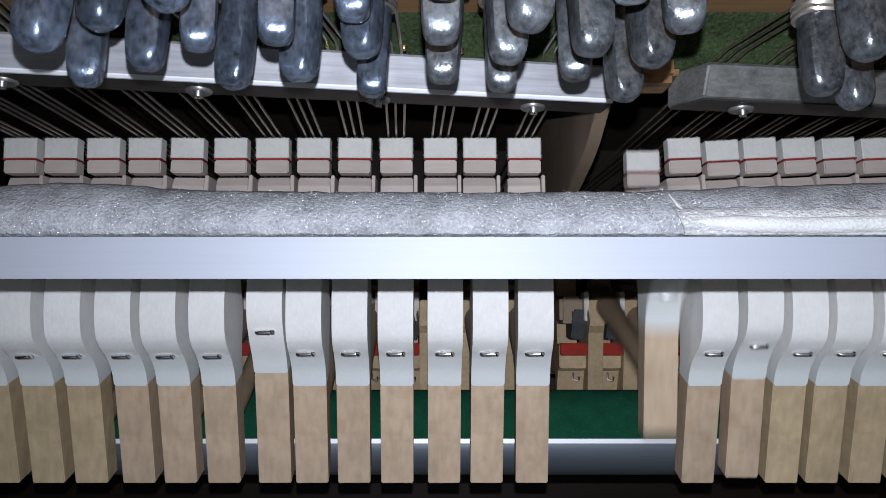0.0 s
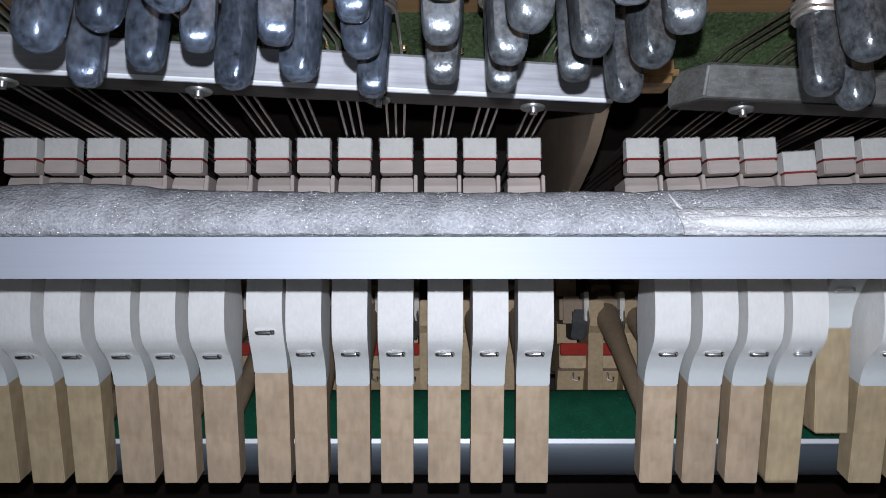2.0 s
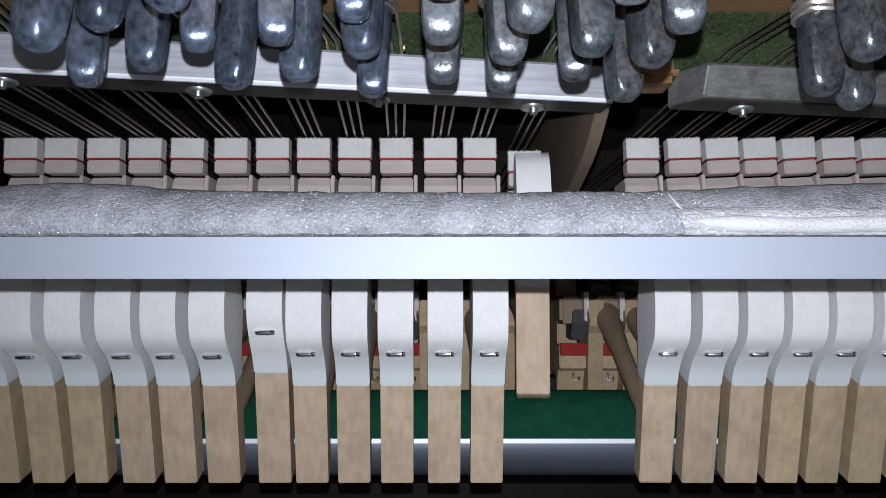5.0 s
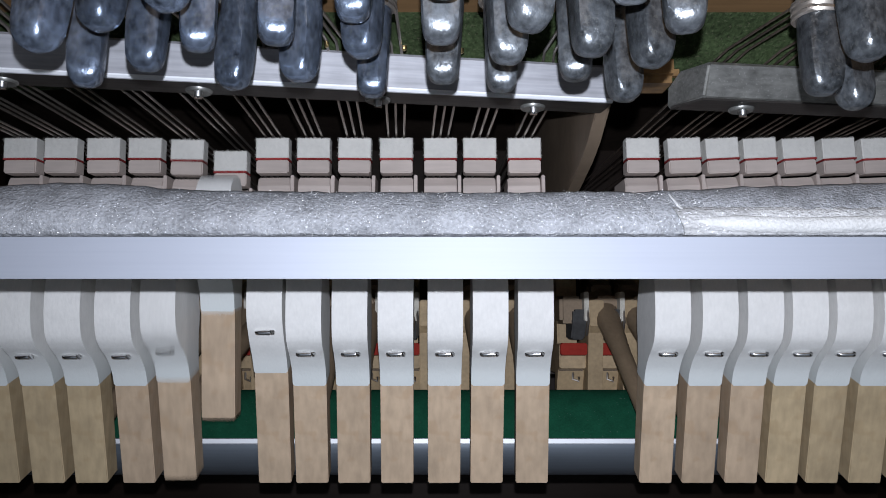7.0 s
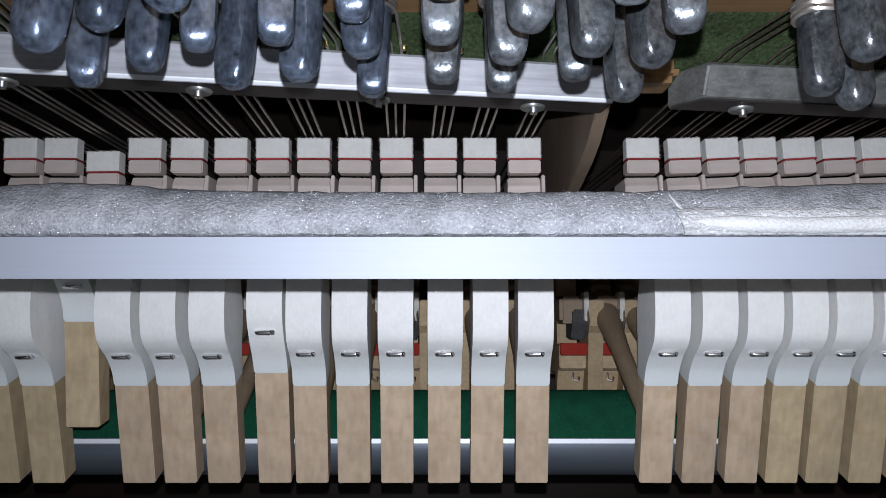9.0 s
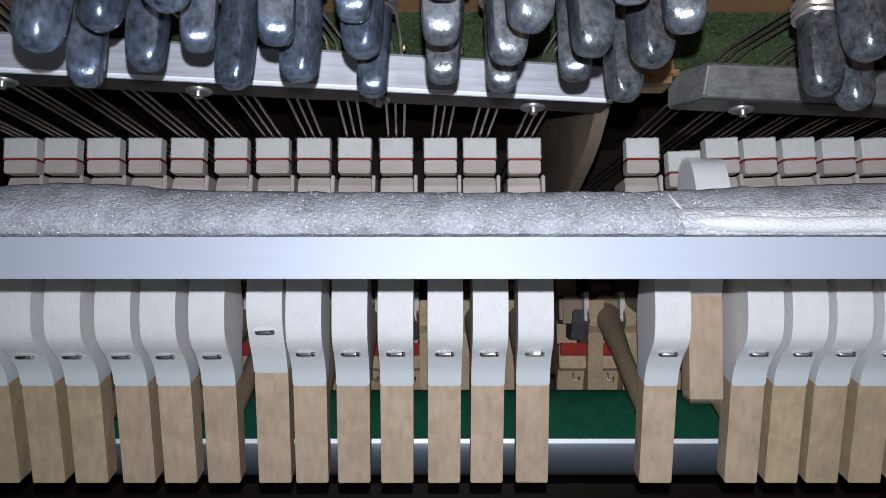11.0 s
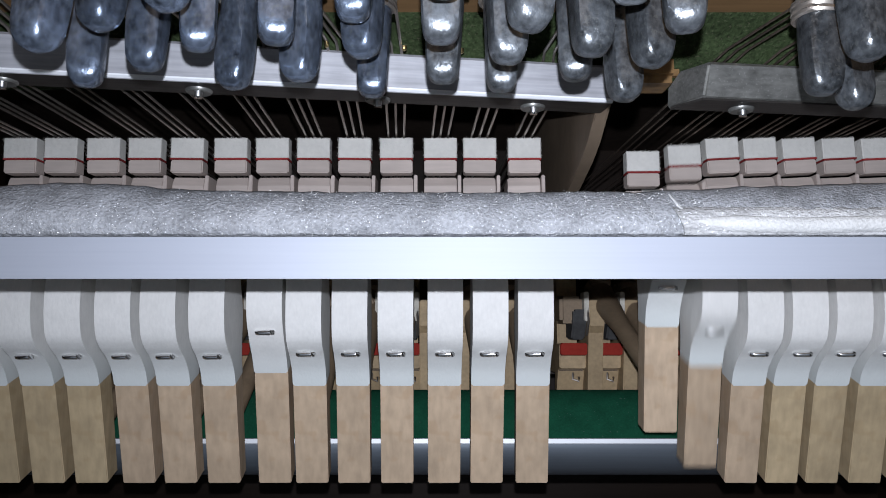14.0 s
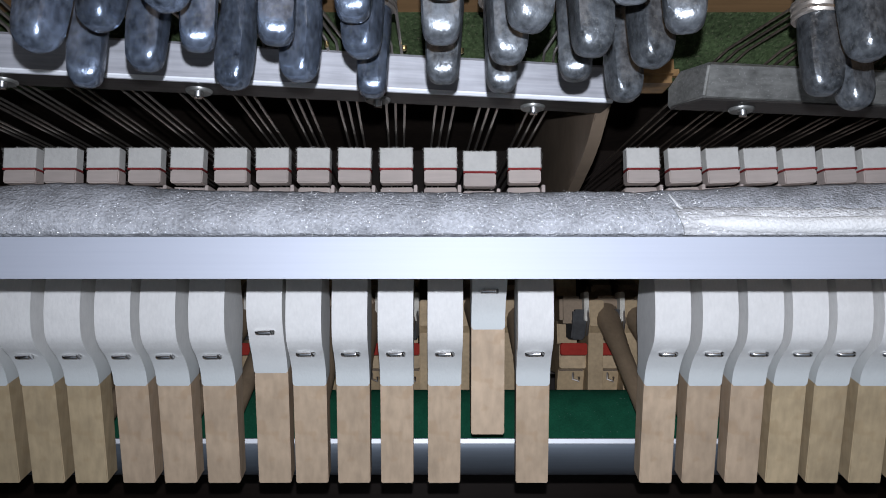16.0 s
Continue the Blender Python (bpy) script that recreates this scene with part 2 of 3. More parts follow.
# iron strut between the two sections, swelling forward as it goes down
def strut():
    edge = [(0.0650, TOP - 0.196), (0.0612, TOP - 0.209), (0.0587, TOP - 0.2135), (0.0548, TOP - 0.222), (0.0514, TOP - 0.2335), (0.0472, TOP - 0.256), (0.0455, TOP - 0.275),
            (0.0440, TOP - 0.320), (0.0440, TOP - 0.45)]
    ob = new("plate_strut")
    part("web", slab(edge + [(0.135, TOP - 0.45), (0.135, TOP - 0.195)], 0.0012, 0.0004), IRON, ob)
    part("rim", slab([(y - 0.0006, z) for y, z in edge] + [(y + 0.0014, z) for y, z in edge[::-1]], 0.0019, 0.0004), IRON, ob, "thickened front rim")
    ob.location.x = 0.0445
    tagged(ob, "bronze-painted curved iron strut of the piano plate", "plate strut")


strut()
single("plate_web", box(0.0500, 0.0645, 0.0662, 0.0850, 1.085, 1.0985, 0.002), BRONZE, "bronze-painted web of the piano plate between the bars", "plate web")


# pressure bars
def pressure_bar(x0, y0, z0, x1, y1, z1, mat, label, cut=0.0):
    ob = new("pressure_bar")
    ob.location = (x0, y0, z0)
    ln = math.dist((x0, y0, z0), (x1, y1, z1))
    ob.rotation_euler = (0, -math.atan2(z1 - z0, x1 - x0), math.atan2(y1 - y0, x1 - x0))
    outline = [(0, -0.0115), (0.0002, -0.0010), (0.0005, -0.0004), (0.0080, 0.0026), (0.0088, 0.0020), (0.0095, -0.008), (0.006, -0.0118), (0.001, -0.0122)]
    bm = slab(outline, ln / 2, 0.0006)
    bmesh.ops.translate(bm, vec=(ln / 2, 0, 0), verts=bm.verts)
    for v in bm.verts:
        if v.co.x < 0.002:
            v.co.x += cut * max(0.0, min(1.0, (v.co.z + 0.0122) / 0.0118))
    part("bar", bm, mat, ob)
    # front face coloured dark, as if mirroring the dark inside of the piano
    bm = slab([(-0.0002, -0.0112), (-0.0002, -0.0014), (0.0003, -0.0010), (0.0006, -0.0112)], ln / 2 - 0.0004)
    bmesh.ops.translate(bm, vec=(ln / 2, 0, 0), verts=bm.verts)
    for v in bm.verts:
        if v.co.x < 0.002:
            v.co.x += cut * max(0.0, min(1.0, (v.co.z + 0.0122) / 0.0118))
    part("front_face", bm, DARKFRONT, ob, "iron front face, dark reflection put into its colour", False)
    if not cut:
        # thin pale strip that paints the highlight on the front edge
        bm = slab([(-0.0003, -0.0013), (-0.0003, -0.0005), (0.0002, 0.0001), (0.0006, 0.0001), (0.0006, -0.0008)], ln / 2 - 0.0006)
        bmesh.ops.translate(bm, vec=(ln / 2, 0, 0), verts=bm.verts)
        part("edge", bm, HIGHLIGHT, ob, "pale front edge strip with a painted highlight", False)
    return tagged(ob, label, "pressure bar", "pressure bars")


def turned(profile, x, z, sides=20):
    """A round solid about an axis along y: (y, radius) rings."""
    bm = bmesh.new()
    rings = [[bm.verts.new((x + r * math.cos(math.tau * k / sides), y, z + r * math.sin(math.tau * k / sides))) for k in range(sides)] for y, r in profile]
    for u, v in zip(rings, rings[1:]):
        for k in range(sides):
            bm.faces.new((u[k], u[(k + 1) % sides], v[(k + 1) % sides], v[k]))
    bm.faces.new(rings[0])
    bm.faces.new(rings[-1][::-1])
    return bm


def bar_screws(bar, places):
    for s in places:
        sc = part("screw", turned([(0.0002, 0.0011), (-0.0014, 0.0011), (-0.0022, 0.0010), (-0.0026, 0.0005)], s, -0.0072), SCREW, bar, "round-headed steel screw")
        part("washer", turned([(0.0003, 0.0034), (-0.0005, 0.0034), (-0.0010, 0.0030), (-0.0009, 0.0012)], s, -0.0080, 28), DULLNICKEL, sc, "thin dull washer")
        part("slot", box(s - 0.0010, s + 0.0010, -0.00275, -0.0024, -0.0075, -0.0069), BLACKIRON, sc, "dark screw slot", False)


left_bar = pressure_bar(-0.3279, 0.0645, 1.1480, 0.0457, 0.0595, 1.1018, NICKEL, "long nickel-plated pressure bar sloping over the strings")
right_bar = pressure_bar(0.0625, 0.0593, 1.1065, 0.2790, 0.0573, 1.0830, DULLNICKEL, "short dull nickel-plated pressure bar with a cut end", 0.0055)
bar_screws(left_bar, [0.2205, 0.268, 0.314, 0.356])
bar_screws(right_bar, [0.0195, 0.093, 0.163])


def bar_bottom(x):
    return (1.1480 - (x + 0.3279) * 0.1237 if x < 0.055 else 1.1065 - (x - 0.0625) * 0.1085) - 0.0115


# ---- tuning pins: x, y, z of each tip ----
PINS = [(-0.0601, 0.0402, 0.1093), (-0.0555, 0.0472, 0.1188), (-0.0633, 0.0421, 0.1320), (-0.0516, 0.0438, 0.1285), (-0.0410, 0.0459, 0.1080),
        (-0.0413, 0.0460, 0.1251), (-0.0407, 0.0454, 0.1440), (-0.0267, 0.0448, 0.1188), (-0.0264, 0.0442, 0.1358), (-0.0147, 0.0492, 0.1200),
        (-0.0142, 0.0461, 0.1285), (-0.0139, 0.0445, 0.1462), (0.0001, 0.0448, 0.1010), (-0.0003, 0.0423, 0.1118), (-0.0001, 0.0427, 0.1320)]
PINS_MORE = [(0.0123, 0.0409, 0.1033), (0.0105, 0.0417, 0.1188), (0.0112, 0.0442, 0.1419), (0.0241, 0.0444, 0.1358), (0.0229, 0.0409, 0.1132),
             (0.0352, 0.0430, 0.1440), (0.0345, 0.0421, 0.1219), (0.0347, 0.0417, 0.1056), (0.0264, 0.0449, 0.1030),
             (0.0674, 0.0405, 0.1320), (0.0822, 0.0427, 0.1485), (0.0682, 0.0421, 0.1188)]
PINS += PINS_MORE


def pin_mesh(mat):
    """Local: the tip at the origin, the pin along +y; a tapered square head on a round shank."""
    bm = bmesh.new()
    rings = []
    n = 28
    for y, r, square in ((0.0, 0.0008, 0.2), (0.0001, 0.0013, 0.3), (0.00035, 0.0018, 0.5), (0.0008, 0.00228, 0.7), (0.0014, 0.00262, 0.9), (0.0022, 0.00284, 1.2), (0.0036, 0.00300, 1.6),
                         (0.0055, 0.00308, 1.9), (0.0080, 0.00318, 1.8), (0.0115, 0.00333, 1.2), (0.0140, 0.00352, 0.2), (0.0155, 0.00355, 0.0), (0.060, 0.00355, 0.0)):
        ring = []
        for k in range(n):
            a = math.tau * (k + 0.5) / n
            c, s = math.cos(a), math.sin(a)
            e = 2 + 3.0 * square
            q = (abs(c) ** e + abs(s) ** e) ** (-1 / e)
            q = 1 + (q - 1) * 0.9
            ring.append(bm.verts.new((r * q * c, y, r * q * s)))
        rings.append(ring)
    for u, v in zip(rings, rings[1:]):
        for k in range(n):
            bm.faces.new((u[k], u[(k + 1) % n], v[(k + 1) % n], v[k]))
    bm.faces.new(rings[0])
    bm.faces.new(rings[-1][::-1])
    return finish("pin", bm, mat, True)


def coil_mesh():
    pts = []
    for i in range(3 * 14 + 1):
        a = math.tau * i / 14
        pts.append((0.0041 * math.cos(a), 0.0185 + 0.0012 * i / 14, 0.0041 * math.sin(a)))
    return finish("coil", tube(pts, 0.00056, 6), WIRE, True)


BLUE_PIN, DUSTY_PIN, COIL = pin_mesh(PINSTEEL), pin_mesh(DUSTSTEEL), coil_mesh()
rng = random.Random(4)
for x, y, z in PINS:
    ob = new("tuning_pin")
    ob.matrix_world = pose(x, y, TOP - z, -6 + rng.uniform(-1, 1), rng.uniform(-24, 24), rng.uniform(-1.5, 1.5))
    part("shaft", BLUE_PIN if x < -0.010 else DUSTY_PIN, None, ob).location.y = 0.0003
    part("coil", COIL, None, ob, "turns of bright steel wire").location.y = -0.0038 if 0.0673 <= x < 0.0675 else 0.0
    tagged(ob, "blued-steel tuning pin with a worn squared tip" if x < -0.010 else "dusty grey steel tuning pin with a worn tip", "tuning pin", "tuning pins")


# ---- strings: three to a note ----
def strings():
    tops = []
    for i, x in enumerate(DAMPER_X):
        for k in (-1, 0, 1):
            tops.append((x, x + k * 0.0027))
    pins = sorted(PINS[:24])
    for x, s in tops:
        treble = s > 0.055
        lean = 0.02 + 0.04 * math.exp(-((x + 0.03) / 0.04) ** 2)    # the strings fan out a little
        zb = bar_bottom(s)
        low, high = s - lean * (DAMP_Z - 0.72), s + lean * (zb + 0.004 - DAMP_Z)
        pts = [(low, STRING_Y, 0.72), (high, STRING_Y, zb + 0.004)]
        if -0.066 < s < 0.037:
            p = min(pins, key=lambda q: abs(q[0] - s))
            pts += [(high + (p[0] - high) * 0.15, 0.0705, zb + 0.016), (p[0] + (0.0042 if p[0] < s else -0.0042), 0.0655, TOP - p[2])]
        else:
            pts += [(high + (0.006 if treble else 0.0), 0.0705, zb + 0.016), (high + (0.036 if treble else -0.004), 0.080, 1.19), (high + 0.038, 0.0905, 1.20)]
        if -0.045 < x < 0.02 and s != x:
            stud = turned([(0.0, 0.0006), (-0.0010, 0.0006), (-0.0013, 0.0003)], 0, 0, 10)
            ob = single("string_stud", stud, BRASS, "tiny brass stud beside a piano string", "stud", "string studs")
            ob.location = (high + 0.0004, 0.0700, zb + 0.0165)
        single("piano_string", tube(pts, 0.00032 if treble else 0.00040, 6), RUSTWIRE if treble else WIRE,
               "thin tarnished steel piano string under the pressure bar" if treble else "thin bare steel piano string under the pressure bar", "string", "piano strings")


strings()


# ---- muffler rail with its grey felt ----
def muffler_rail():
    ob = new("muffler_rail")
    ob.location = (0, 0, TOP - 0.146)
    ob.scale = (0.9125, 0.9125, 0.9125)
    part("strip", slab([(0.0100, -0.0015), (0.0100, 0), (0.0188, 0), (0.0188, -0.016), (0.0172, -0.016), (0.0172, -0.0015)], 0.35, 0.0002), ALU, ob,
         "smooth pale aluminium angle strip", False)
    felt_piece(ob, -0.32, 0.0469, 0, GREYFELT, "thick grey felt roll with sparkle painted as pale specks")
    felt_piece(ob, 0.0465, 0.32, 1, GREYFELT, "cut end of thick grey felt")
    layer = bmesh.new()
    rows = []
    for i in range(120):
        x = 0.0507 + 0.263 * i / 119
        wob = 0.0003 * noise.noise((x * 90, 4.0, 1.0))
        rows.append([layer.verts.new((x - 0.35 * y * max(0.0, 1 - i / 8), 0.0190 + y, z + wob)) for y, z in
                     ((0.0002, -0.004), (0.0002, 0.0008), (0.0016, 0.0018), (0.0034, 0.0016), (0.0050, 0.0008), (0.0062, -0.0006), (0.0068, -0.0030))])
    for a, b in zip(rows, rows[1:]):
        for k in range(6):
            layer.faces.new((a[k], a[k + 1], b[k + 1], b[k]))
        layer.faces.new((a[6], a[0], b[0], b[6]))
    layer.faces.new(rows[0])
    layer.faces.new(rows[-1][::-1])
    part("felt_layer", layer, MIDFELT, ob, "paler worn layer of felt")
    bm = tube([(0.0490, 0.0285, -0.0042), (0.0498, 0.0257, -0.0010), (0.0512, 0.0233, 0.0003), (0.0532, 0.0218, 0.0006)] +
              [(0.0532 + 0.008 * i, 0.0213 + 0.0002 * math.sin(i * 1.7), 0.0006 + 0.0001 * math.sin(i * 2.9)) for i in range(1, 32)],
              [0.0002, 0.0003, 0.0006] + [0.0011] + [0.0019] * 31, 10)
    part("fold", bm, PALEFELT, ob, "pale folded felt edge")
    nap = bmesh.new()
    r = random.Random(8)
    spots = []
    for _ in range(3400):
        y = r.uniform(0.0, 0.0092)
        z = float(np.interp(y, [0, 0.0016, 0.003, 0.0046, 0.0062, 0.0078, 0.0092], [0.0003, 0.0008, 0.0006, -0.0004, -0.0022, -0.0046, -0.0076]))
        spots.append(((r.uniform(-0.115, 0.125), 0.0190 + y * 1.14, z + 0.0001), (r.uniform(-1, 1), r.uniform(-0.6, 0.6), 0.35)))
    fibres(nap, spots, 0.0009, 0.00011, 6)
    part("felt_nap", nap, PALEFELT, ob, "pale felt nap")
    # small white flecks scattered on the felt as painted glints
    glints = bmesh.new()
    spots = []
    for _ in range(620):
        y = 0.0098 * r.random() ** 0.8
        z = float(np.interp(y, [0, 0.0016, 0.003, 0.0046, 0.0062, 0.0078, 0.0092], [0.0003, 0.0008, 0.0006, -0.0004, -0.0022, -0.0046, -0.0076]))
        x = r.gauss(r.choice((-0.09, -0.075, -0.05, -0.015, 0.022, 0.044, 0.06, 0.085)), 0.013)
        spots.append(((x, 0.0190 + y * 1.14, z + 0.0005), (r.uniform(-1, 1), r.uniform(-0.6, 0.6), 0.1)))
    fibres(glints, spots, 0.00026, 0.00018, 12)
    part("fibre_glints", glints, GLINT, ob, "tiny white flecks standing in for glints on the felt")
    tagged(ob, "aluminium muffler rail carrying a strip of grey felt", "muffler rail")


def felt_piece(parent, x0, x1, kind, mat, label):
    bm = bmesh.new()
    n = int((x1 - x0) / 0.0008)
    prof = [(0.0, -0.012), (0.0, -0.001), (0.0004, 0.0002), (0.0016, 0.0008), (0.0030, 0.0006), (0.0046, -0.0004), (0.0062, -0.0022), (0.0078, -0.0046),
            (0.0092, -0.0076), (0.0100, -0.0108), (0.0096, -0.0140), (0.005, -0.0150)]
    rows = []
    for i in range(n + 1):
        x = x0 + (x1 - x0) * i / n
        w = 1.12 + 0.20 * math.exp(-((x + 0.083) / 0.026) ** 2) + 0.05 * noise.noise((x * 40, 2.1, kind)) + (0.07 * min(1, (x - x0) / 0.02) + 0.16 * min(1, (x - x0) / 0.06) if kind else 0)
        seam = (x1 - x) if kind == 0 else (x - x0)
        end = min(1.0, seam / 0.0025)
        lean = 0.45 * max(0.0, 1 - seam / 0.02)
        row = []
        for y, z in prof:
            puff = 0.0005 * noise.noise((x * 150, y * 350, 9)) + 0.0002 * noise.noise((x * 700, y * 900, 3))
            row.append(bm.verts.new((x - lean * y, 0.0190 + y * w + 0.0003 * noise.noise((x * 260, y * 400, 5)), z + puff - 0.0006 * (1 - end))))
        rows.append(row)
    for a, b in zip(rows, rows[1:]):
        for k in range(len(prof) - 1):
            bm.faces.new((a[k], a[k + 1], b[k + 1], b[k]))
        bm.faces.new((a[-1], a[0], b[0], b[-1]))
    bm.faces.new(rows[0])
    bm.faces.new(rows[-1][::-1])
    return part("felt_strip", bm, mat, parent, label)


muffler_rail()


# ---- hammer rest rail, action rail ----
rest = new("hammer_rest_rail")
rest.location = (0, 0, TOP - 0.285)
# the lip's pale colour paints a highlight line along the rail
part("lip", slab([(-0.0404, 0.0010), (-0.0420, 0.0012), (-0.0424, 0.0004), (-0.0405, -0.0006)], 0.32, 0.0001), HIGHLIGHT, rest, "pale edge strip, highlight put into its colour", False)
part("rail", slab([(-0.0405, -0.0008), (-0.0422, -0.0004), (-0.0470, -0.0013), (-0.0510, -0.0034), (-0.0538, -0.0068), (-0.0554, -0.0110), (-0.0560, -0.018), (-0.0405, -0.018)], 0.32), RAILALU, rest,
     "dull rounded aluminium rail")
part("cushion", slab([(-0.0403, -0.0005), (-0.036, -0.003), (-0.029, -0.008), (-0.0250, -0.013), (-0.0245, -0.020), (-0.0403, -0.020)], 0.32, 0.0005), GREEN, rest,
     "dark green felt cushion")
tagged(rest, "aluminium hammer rest rail with dark green felt", "rest rail")
single("action_rail", box(-0.32, 0.32, 0.004, 0.040, 0.885, 0.921, 0.002), CASE, "dark wooden main rail carrying the action", "action rail")
single("front_rail", box(-0.32, 0.32, -0.115, -0.0790, 0.955, 0.985, 0.003), DARKWOOD, "dark brown wooden rail before the hammers", "rail")


# ---- hammers ----
def hammer_outline(points, lift):
    """Turns (u, v) along the head's own axis into the hammer's space, whose origin is the centre pin."""
    c, s = math.cos(LEAN), math.sin(LEAN)
    ty, tz = -0.0470 - PIVOT[0], TOP - 0.2601 - PIVOT[1] + lift
    return [(ty + u * c - v * s, tz + u * s + v * c) for u, v in points]


def smooth_curve(keys, steps=5):
    out = []
    for i in range(len(keys) - 1):
        p0, p1, p2, p3 = (Vector(keys[max(0, min(len(keys) - 1, j))]) for j in (i - 1, i, i + 1, i + 2))
        for k in range(steps):
            t = k / steps
            out.append(tuple(0.5 * ((2 * p1) + (p2 - p0) * t + (2 * p0 - 5 * p1 + 4 * p2 - p3) * t * t + (3 * p1 - p0 - 3 * p2 + p3) * t ** 3)))
    out.append(tuple(keys[-1]))
    return out


def hammer(kind, wood_mat):
    """kind 0: the usual head; 1: a head of another make, with its felt set further up; 2: the staple a little higher."""
    ob = new("hammer")
    half = 0.00525
    edge = 0.0320 if kind != 1 else 0.0364
    pin_u = (0.0437, 0.0522, 0.0450)[kind]
    upper = ([(edge, 0.0057), (0.0375, 0.0066), (0.0430, 0.0096), (0.0475, 0.0133), (0.0520, 0.0153), (0.0590, 0.0147), (0.0660, 0.0122), (0.0712, 0.0090), (0.0740, 0.0050), (0.0748, 0.0)] if kind != 1 else
             [(edge, 0.0060), (0.042, 0.0076), (0.0490, 0.0110), (0.0560, 0.0132), (0.0620, 0.0126), (0.0680, 0.0102), (0.0722, 0.0074), (0.0742, 0.0040), (0.0748, 0.0)])
    curve = smooth_curve(upper)
    felt = curve + [(u, -0.55 * v if u > 0.045 else -v * (0.68 - 0.13 * (u - edge) / (0.045 - edge))) for u, v in curve[::-1][1:]]
    wood = [(-0.0014, 0.0060), (edge - 0.0002, 0.0053), (0.056, 0.0020), (0.058, 0.0), (0.056, -0.0020), (edge - 0.0002, -0.0036), (-0.0014, -0.0022)]
    part("moulding", slab(hammer_outline(wood, 0), half - 0.00005, 0.0003), wood_mat, ob, "pale maple moulding", False)
    f = part("felt", slab(hammer_outline(felt, 0), half, 0.0006, 3), FELT, ob, "white felt dyed pale green-blue at its foot")
    v = np.interp(pin_u, [p[0] for p in curve], [p[1] for p in curve])
    (sy, sz), = hammer_outline([(pin_u, v)], 0)
    part("staple", tube([(-0.0023, sy + 0.0003, sz - 0.002), (-0.0022, sy - 0.0003, sz + 0.0008), (-0.0016, sy - 0.0003, sz + 0.0011), (0.0016, sy - 0.0003, sz + 0.0011), (0.0022, sy - 0.0003, sz + 0.0008),
                         (0.0023, sy + 0.0003, sz - 0.002)], 0.00080, 10), STAPLE, ob, "bright wire staple")
    (ay, az), = hammer_outline([(0.014, 0.001)], 0)
    part("shank", tube([(0, ay, az), (0, ay * 0.5, az * 0.5 + 0.006), (0, ay * 0.2, az * 0.2 + 0.0096), (0, 0.004 * ay, 0.012)], [0.0031, 0.0036, 0.0054, 0.0066], 14), SHANK, ob, "round wooden shank")
    part("butt", slab([(-0.012, -0.012), (0.006, -0.012), (0.010, 0.004), (0.004, 0.022), (-0.008, 0.018), (-0.014, 0.004)], 0.0045, 0.0008), SHANK, ob, "wooden butt", False)
    return tagged(ob, "pale felt piano hammer on a maple shank" if kind != 1 else "odd replacement piano hammer with its staple set higher", "hammer", "piano hammers")


usual, outer, odd = {}, range(0, 3), 6
HAMMERS = []
for i, x in enumerate(HAMMER_X):
    spot = pose(x, *PIVOT, 0, HAMMER_ROLL[i], 0)
    kind = 1 if i == odd else 2 if i >= 7 else 0
    # outer hammers get the wood tinted for the lens's colour shading
    wood = EDGEMAPLE if i in outer or i > 15 else MAPLE
    if (kind, wood.name) in usual:
        h = copy_thing(usual[kind, wood.name], spot)
    else:
        h = usual[kind, wood.name] = hammer(kind, wood)
        h.matrix_world = spot
    HAMMERS.append(h)


